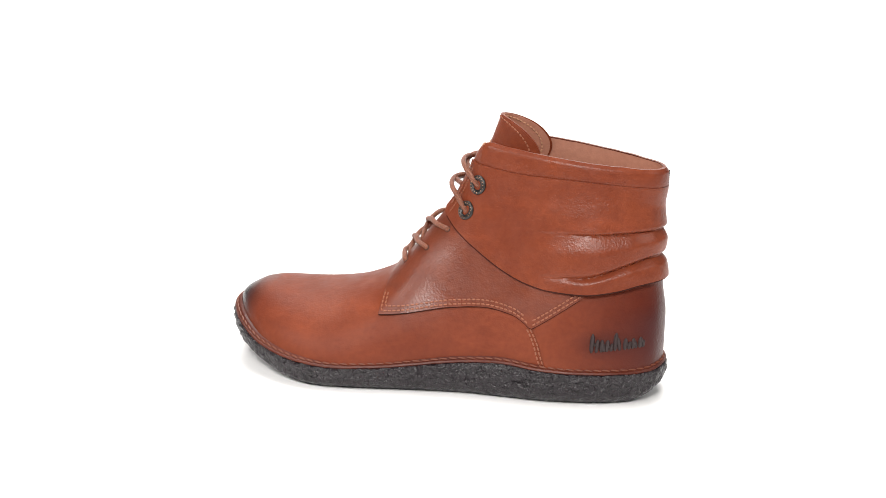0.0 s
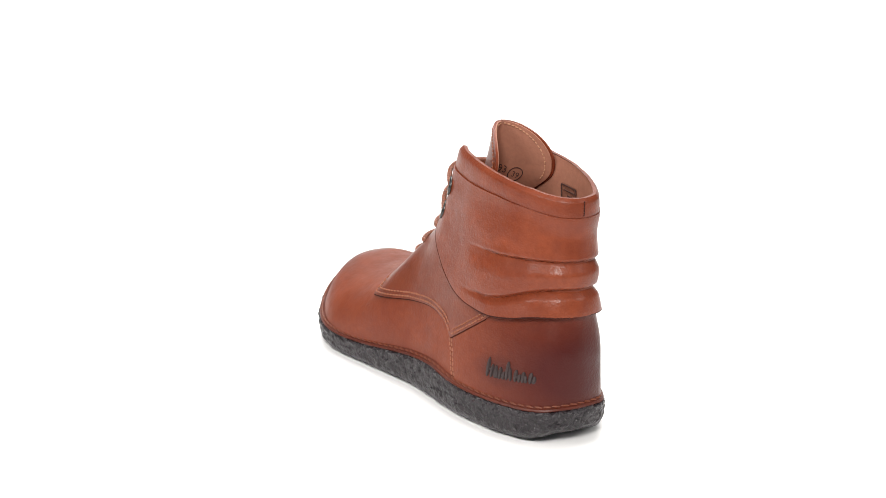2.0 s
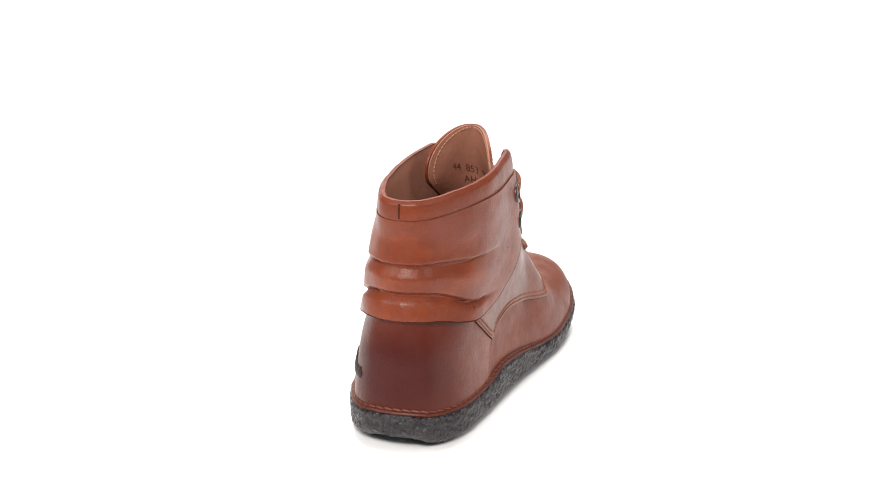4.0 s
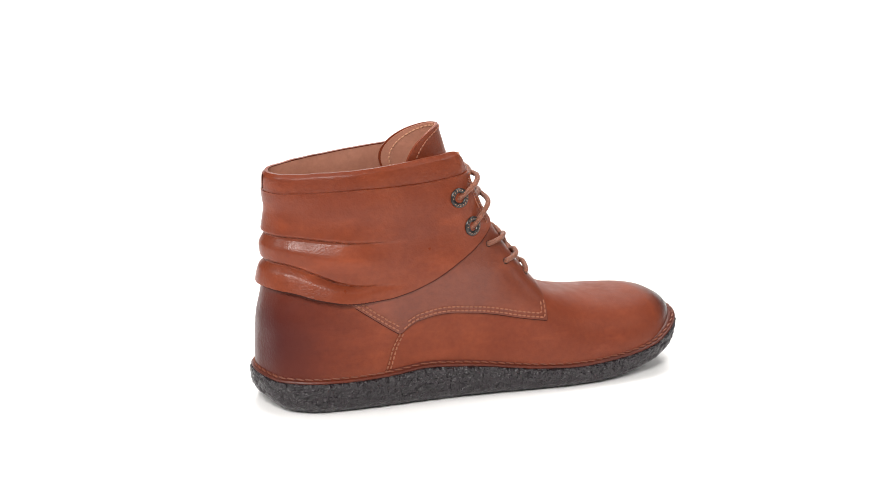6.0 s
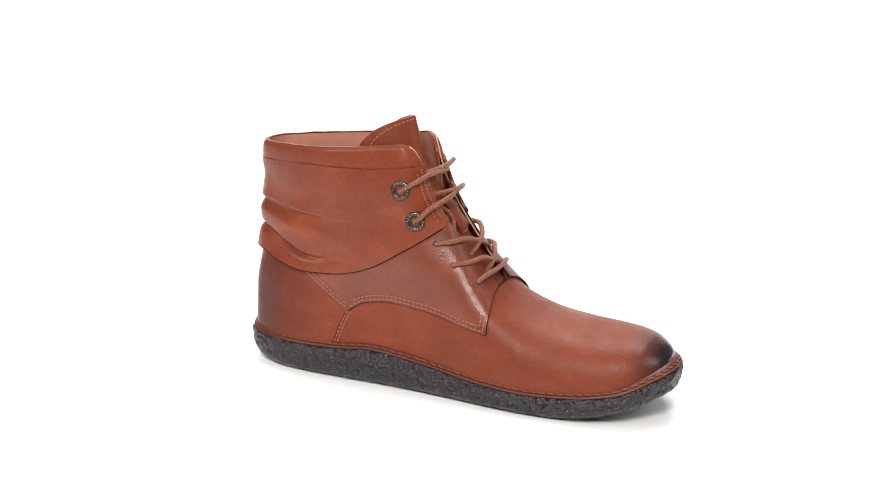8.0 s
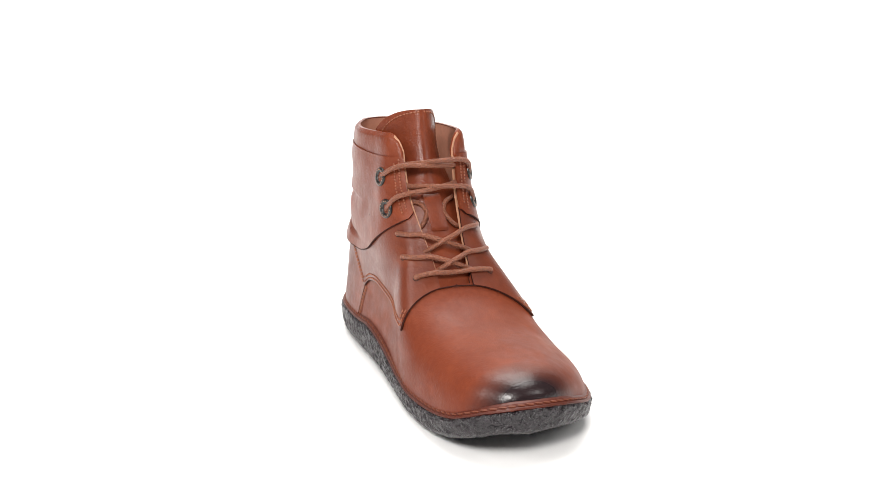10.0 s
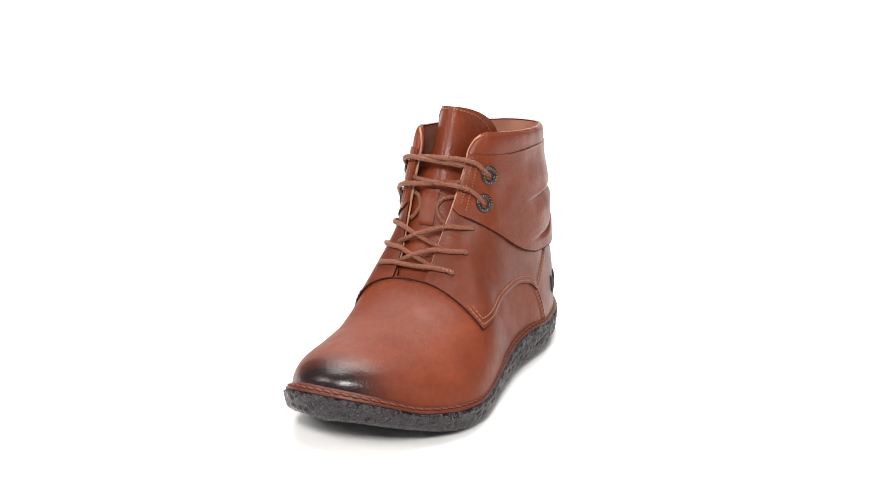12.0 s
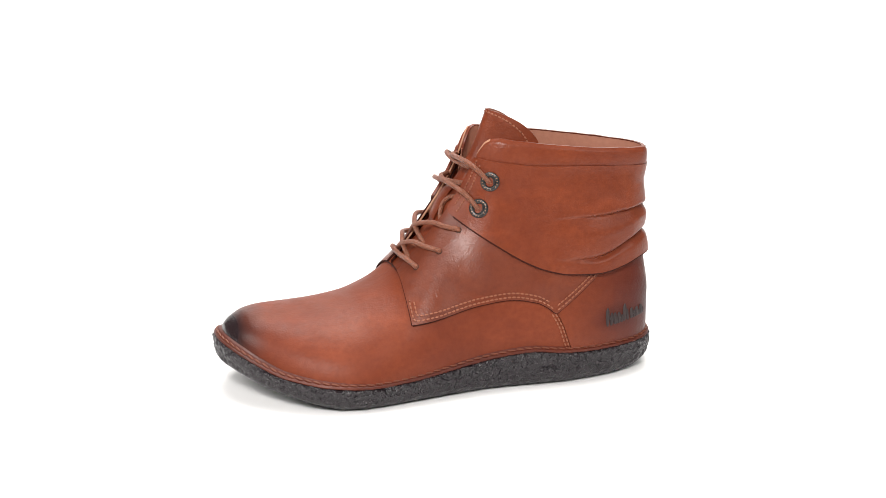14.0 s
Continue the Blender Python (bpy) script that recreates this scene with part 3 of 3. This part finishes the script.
def build_eyelets():
    for side in (1, -1):
        for w, z in EYES[side]:
            p, n = spot(side, w, z, 2.9)
            bm, _ = lathe(((5.9, -0.6), (5.9, 0.25), (5.5, 0.7), (4.7, 0.85), (4.0, 0.8), (3.3, 0.45), (2.9, -0.3), (2.8, -1.2)), p, n)
            eye = part("eyelet", bm, M_METAL, boot, "dark gunmetal eyelet ring")
            bm, rings = lathe(((3.1, -0.2), (1.2, -0.35)), p, n)
            bm.faces.new(rings[-1])
            part("eyelet_hole", bm, M_HOLE, eye)
            # raised marks round the ring
            u = n.orthogonal().normalized()
            v = n.cross(u)
            bm = bmesh.new()
            for k in range(16):
                if k % 8 == 7:
                    continue
                a = k * math.pi / 8
                d = u * math.cos(a) + v * math.sin(a)
                t = n.cross(d)
                capsule(bm, mm(p + d * 4.2 + t * 0.35 + n * 0.8), mm(p + d * 5.1 - t * 0.1 + n * 0.72), 0.00022, n, 5)
            part("raised_mark", bm, M_FACING, eye)["kind"] = "stuff"
        for w, z in HOLES[side]:
            p, n = spot(side, w, z, 1.65)
            bm, rings = lathe(((2.1, -0.3), (1.9, 0.05), (1.5, -0.2), (0.8, -0.25)), p, n, 16)
            bm.faces.new(rings[-1])
            part("lace_hole", bm, M_HOLE, boot)


build_eyelets()


# ---- laces ----
def tube(points, radius, sides=10, per=10):
    """A round cord through points, millimetres."""
    pts = []
    P = [points[0] * 2 - points[1]] + points + [points[-1] * 2 - points[-2]]
    for i in range(1, len(P) - 2):
        a, b, c, d = P[i - 1:i + 3]
        for s in np.linspace(0, 1, per, endpoint=False):
            pts.append(0.5 * (2 * b + (c - a) * s + (2 * a - 5 * b + 4 * c - d) * s * s + (3 * b - a - 3 * c + d) * s ** 3))
    pts.append(points[-1])
    bm = bmesh.new()
    up = Vector((0.3, 0.2, 1))
    rings = []
    for i, p in enumerate(pts):
        t = (pts[min(i + 1, len(pts) - 1)] - pts[max(i - 1, 0)]).normalized()
        u = (up - t * up.dot(t)).normalized()
        up = u
        w = t.cross(u)
        rings.append([bm.verts.new(mm(p + (u * math.cos(a) + w * math.sin(a)) * radius * (1 + 0.06 * math.sin(i * 1.9 + k * 2))))
                      for k, a in enumerate(np.linspace(0, 2 * math.pi, sides, endpoint=False))])
    for a, b in zip(rings, rings[1:]):
        for i in range(sides):
            bm.faces.new((a[i], a[(i + 1) % sides], b[(i + 1) % sides], b[i]))
    bm.faces.new(rings[0])
    bm.faces.new(rings[-1])
    return bm


def front(w, z, off):
    """A point on the front of the shaft, w to the left of its ridge, at height z."""
    side = 1 if w >= 0 else -1
    lo, hi = -60.0, 100.0
    for _ in range(30):
        c = (lo + hi) / 2
        if RIDGE(c) > z and wide(c, q_of(c, z)) > abs(w):
            lo = c
        else:
            hi = c
    return skin(side, lo, min(q_of(lo, z), 0.9985), off)


def lace(side, w, z, rise, drop, bulge):
    """From a hole over the facing's edge, across the tongue and under the other facing."""
    p, n = spot(side, w, z, 1.4)
    gap = throat(column(w, z))
    pts = [p - n * 1.2, p + n * 1.2 + (front(side * (w - 2), z + 1, 0) - front(side * w, z, 0)).normalized() * 0.8]
    over = 0.9 if side > 0 else 0.0
    rest = 4.6 if bulge > 1 else 3.4
    pts.append(front(side * (w * 0.5 + gap * 0.5), z + rise * 0.7, rest + bulge))
    for f, off in ((0.0, rest + 0.5 + bulge * 1.4), (0.3, 4.0 + bulge + over), (0.6, 3.0 + bulge * 0.7 + over), (0.88, 1.5), (1.0, 0.4)):
        pts.append(front(side * (gap - 1) * (1 - 2.1 * f), z + rise + (-drop - rise) * f, off))
    part("lace", tube(pts, 1.55), M_LACE, boot, "round waxed brown shoelace")


def build_laces():
    for side in (1, -1):
        lace(side, *HOLES[side][0], 0.6, 9.5 if side > 0 else 8.5, 0.4)
        lace(side, *HOLES[side][1], 0.6, 7.5 if side > 0 else 6.5, 0.4)
        lace(side, *EYES[side][0], 9.0 if side > 0 else 8.0, -8.5 if side > 0 else -7.0, 1.3)
        lace(side, *EYES[side][1], 9.5, -13.0 if side > 0 else -15.5, 1.3)
    # the lowest lace runs straight across
    a, n = spot(1, *HOLES[1][2], 1.4)
    b, m = spot(-1, *HOLES[-1][2], 1.4)
    pts = [a - n * 1.2, a + n * 1.4 + Vector((0, -0.8, 0.4))]
    pts += [front(w, a.z + 0.6, o) for w, o in ((13, 3.8), (7, 3.3), (0, 3.0), (-7, 3.3), (-13, 3.8))]
    pts += [b + m * 1.4 + Vector((0, 0.8, 0.4)), b - m * 1.2]
    part("lace", tube(pts, 1.55), M_LACE, boot, "round waxed brown shoelace")
    # the keeper in the middle of the tongue, with the lace that it holds
    for side in (1, -1):
        pts = [on_tongue(side * a, z, -o) for a, z, o in ((16, 114, 1.2), (9, 113.5, 1.6), (6.6, 112.0, 1.5), (5.2, 108.5, 1.3),
               (6.8, 104.5, 1.5), (10, 100.5, 1.6), (16, 97.5, 1.2))]
        part("lace", tube(pts, 1.4), M_LACE, boot, "round waxed brown shoelace")
    bm = bmesh.new()
    layers = []
    for deep in (0.0, 0.9):
        layer = []
        for z in np.linspace(98, 118, 21):
            lift = 1.7 * math.sqrt(max(0.0, 1 - abs((z - 108) / 10.1) ** 5)) + 0.5 - deep
            layer.append([bm.verts.new(mm(on_tongue(w, z, -lift))) for w in np.linspace(-4.9, 4.9, 9)])
        layers.append(layer)
    for layer in layers:
        for a, b in zip(layer, layer[1:]):
            for i in range(8):
                bm.faces.new((a[i], a[i + 1], b[i + 1], b[i]))
    over, under = layers
    for k in range(20):
        for i in (0, 8):
            bm.faces.new((over[k][i], over[k + 1][i], under[k + 1][i], under[k][i]))
    for k in (0, 20):
        for i in range(8):
            bm.faces.new((over[k][i], over[k][i + 1], under[k][i + 1], under[k][i]))
    part("lace_keeper", bm, M_LEATHER, tongue, "small leather loop that holds the lace")
    # seam across the foot of the tongue
    line = [(on_tongue(w, 82, -0.2), Vector((0.7, 0, 0.7))) for w in np.linspace(-13, 13, 14)]
    run_stitches("stitching", line, tongue, 2.4)


build_laces()


# ---- panel edges: dark tubes for the cut edge and the shade under it ----
def edge_shade(side, cz, off, radius, parent):
    part("edge_shade", tube([p for p, _ in on_skin(side, cz, off)], radius, 6, 2), M_EDGE, parent, "dark line for the cut edge and the shade under it")


def edge_shades():
    for side in (1, -1):
        def hang(c):
            z = CUFF_LOW(c)
            return 1.7 * step(-20, -80, c) * step(-130, -112, c) * step(66, 84, z) * side
        path = []
        for c in np.linspace(C_BACK + 1.0, 3.0, 90):
            z = CUFF_LOW(c) + 0.05
            path.append(skin(side, c, q_of(c, z), 2.25 + fold(c, z) + hang(c)))
        part("edge_shade", tube(path, 0.55, 6, 2), M_EDGE, cuff, "dark line for the cut edge and the shade under it")
        edge_shade(side, [(c, SEAM(c) - 0.1) for c in np.linspace(-55, 38.3, 80)], 0.75, 0.45, boot)
        edge_shade(side, [(c, SEAM(c) - 0.1) for c in np.linspace(-83, -56, 30)], 0.95, 0.4, boot)
        edge_shade(side, [(FRONT_X(z) + 0.1, z) for z in np.linspace(46.3, 71, 26)], 0.75, 0.45, boot)
    # faint pressed motif on the inner heel
    bm = bmesh.new()
    for c, z in ((-92, 51), (-88.5, 52.5), (-85, 55), (-90, 55.5), (-95, 53.5), (-87, 49)):
        a, b = (on_skin(-1, (p,), 0.1)[0] for p in ((c, z), (c - 1.8, z + 1.6)))
        capsule(bm, mm(a[0]), mm(b[0]), 0.0008, a[1])
    part("pressed_motif", bm, M_COUNTER, boot, "faint pressed motif on the inner heel")


edge_shades()


# ---- mark on the heel: the maker's mark as plain strokes ----
def build_mark():
    side = 1
    bm = bmesh.new()

    def stroke(a, b, r):
        pa, pb = (on_skin(side, (p,), 0.85)[0] for p in (a, b))
        capsule(bm, mm(pa[0]), mm(pb[0]), r * 0.001, pa[1])
    x = -91.5
    for k, (tall, gap) in enumerate(((11.0, 5.6), (7.0, 3.2), (6.5, 4.6), (10.5, 5.6), (6.5, 4.4), (6.0, 3.8), (6.0, 3.2))):
        base = 34.0 + 0.10 * (-91.5 - x)
        stroke((x, base - 0.4), (x - 0.5, base + tall), 1.35)
        stroke((x - gap * 0.5, base - 0.2), (x - gap * (0.3 if k % 2 else 0.66), base + tall * 0.7), 1.2)
        if gap > 3.5:
            stroke((x + 0.3, base + tall * 0.4), (x - gap * 0.55, base + tall * 0.42), 1.0)
        x -= gap
    part("embossed_mark", bm, M_MARK, boot, "dark embossed strokes on the heel")


build_mark()


# ---- stamp inside the tongue ----
def flat(run, z):
    """How far out the tongue's face is after a given run along its curve."""
    k = 2 * TONGUE_BOW(z)
    lo, hi = 0.0, 40.0
    for _ in range(24):
        m = (lo + hi) / 2
        arc = m * math.sqrt(1 + (k * m) ** 2) / 2 + math.asinh(k * m) / (2 * k)
        lo, hi = (m, hi) if arc < abs(run) else (lo, m)
    return lo if run > 0 else -lo


def stamp(text, w, z, height, lean):
    data = bpy.data.curves.new("stamp", "FONT")
    data.body, data.size = text, height
    tmp = new("stamp", data)
    bpy.context.view_layer.update()
    me = bpy.data.meshes.new_from_object(tmp.evaluated_get(bpy.context.evaluated_depsgraph_get()))
    bpy.data.objects.remove(tmp)
    for v in me.vertices:
        x, y = v.co.x, v.co.y
        p = on_tongue(flat(w - x, z), z + y + lean * x, 2.2)
        v.co = mm(p)
    me.materials.clear()
    me.materials.append(M_STAMP)
    ob = new("stamp", me)
    ob.parent = tongue
    tagged(ob, "dark ink stamp on the tongue lining")


STAMPED = (("44  853  93", 20.0, 138.9, 6.9, -0.22), ("AH  03", 11.5, 129.4, 6.9, -0.22), ("39", -15.0, 130.4, 5.6, -0.22))
for row in STAMPED:
    stamp(*row)
ring = [on_tongue(flat(-18.0 + 5.0 * math.cos(a), 132), 131.8 + 5.0 * math.sin(a), 2.2) for a in np.linspace(0, 2 * math.pi, 22)]
part("stamp", tube(ring, 0.3, 5, 2), M_STAMP, tongue, "inked ring round the size stamp")


def tongue_patch():
    """A dome-topped patch low on the tongue's lining."""
    bm = bmesh.new()
    grid = []
    for w in np.linspace(-13, 13, 21):
        top = 121 - 9 * (w / 13) ** 2
        grid.append([bm.verts.new(mm(on_tongue(w, 98 + (top - 98) * f, 2.35))) for f in np.linspace(0, 1, 10)])
    for a, b in zip(grid, grid[1:]):
        for i in range(9):
            bm.faces.new((a[i], a[i + 1], b[i + 1], b[i]))
    bmesh.ops.solidify(bm, geom=bm.faces[:], thickness=0.0004)
    part("woven_patch", bm, M_PATCH, tongue, "blue-grey woven patch inside the tongue")


M_PATCH = plain("woven_patch", (0.13, 0.13, 0.17, 1), 0.8, 0, 500, 0.75, 0.5)
tongue_patch()


# ---- small things inside the collar and at its back ----
def inner_label():
    def place(c, z, off):
        return mm(skin(-1, c, q_of(c, z), off))
    bm = bmesh.new()
    grid = [[bm.verts.new(place(c, z, -3.0)) for z in np.linspace(119, 134, 6)] for c in np.linspace(-79, -58, 10)]
    for a, b in zip(grid, grid[1:]):
        for i in range(5):
            bm.faces.new((a[i], a[i + 1], b[i + 1], b[i]))
    bmesh.ops.solidify(bm, geom=bm.faces[:], thickness=0.0003)
    tag = part("inner_label", bm, M_LINING, boot, "small printed label inside the collar")
    bm = bmesh.new()
    corners = ((-78.2, 120), (-58.8, 120), (-58.8, 133.2), (-78.2, 133.2))
    lines = [(corners[k], corners[(k + 1) % 4]) for k in range(4)]
    lines += [((-76, z), (-76 + n, z)) for z, n in ((130.2, 14), (127.2, 10), (124.2, 15), (121.8, 8))]
    for (c0, z0), (c1, z1) in lines:
        for f in np.linspace(0, 1, 8)[:-1]:
            a = place(c0 + (c1 - c0) * f, z0 + (z1 - z0) * f, -3.5)
            b = place(c0 + (c1 - c0) * (f + 0.15), z0 + (z1 - z0) * (f + 0.15), -3.5)
            capsule(bm, a, b, 0.0004, Vector((0, 1, 0)))
    part("print", bm, M_STAMP, tag)["kind"] = "stuff"


inner_label()


def back_seam():
    bm = bmesh.new()
    path = [skin(1, C_BACK, q_of(C_BACK, z), 1.75) for z in np.linspace(132.5, 141.0, 9)]
    for a, b in zip(path, path[1:]):
        capsule(bm, mm(a), mm(b), 0.00045, Vector((-1, 0, 0)))
    part("back_seam", bm, M_EDGE, boot, "short dark seam at the back of the collar")


back_seam()


# ---- footbed ----
def footbed():
    bm = bmesh.new()
    vs = [bm.verts.new(mm((p.x - q.x * 9.0, p.y - q.y * 9.0, SOLE_TOP(p.x) + 4))) for p, q in zip(OUTLINE, OUTWARD)]
    bm.faces.new(vs)
    bed = part("footbed", bm, M_INSOLE, boot, "tan leather footbed", smooth=False)
    bm = bmesh.new()
    vs = [bm.verts.new(mm((-38 + 24 * math.cos(a), -5 + 20 * math.sin(a), 30.0))) for a in np.linspace(0, 2 * math.pi, 32, endpoint=False)]
    bm.faces.new(vs)
    part("footbed_print", bm, M_PRINT, bed)


footbed()


# ---- motion: the boot turns with its turntable ----
def heading(t):
    """The turntable runs at an even pace."""
    return math.degrees(2.9150 - 0.4089 * t)


def motions():
    walk(boot, [(t, pose(0, 0, 0, 0, 0, heading(t))) for t in np.arange(0, 14.01, 0.5)])


motions()
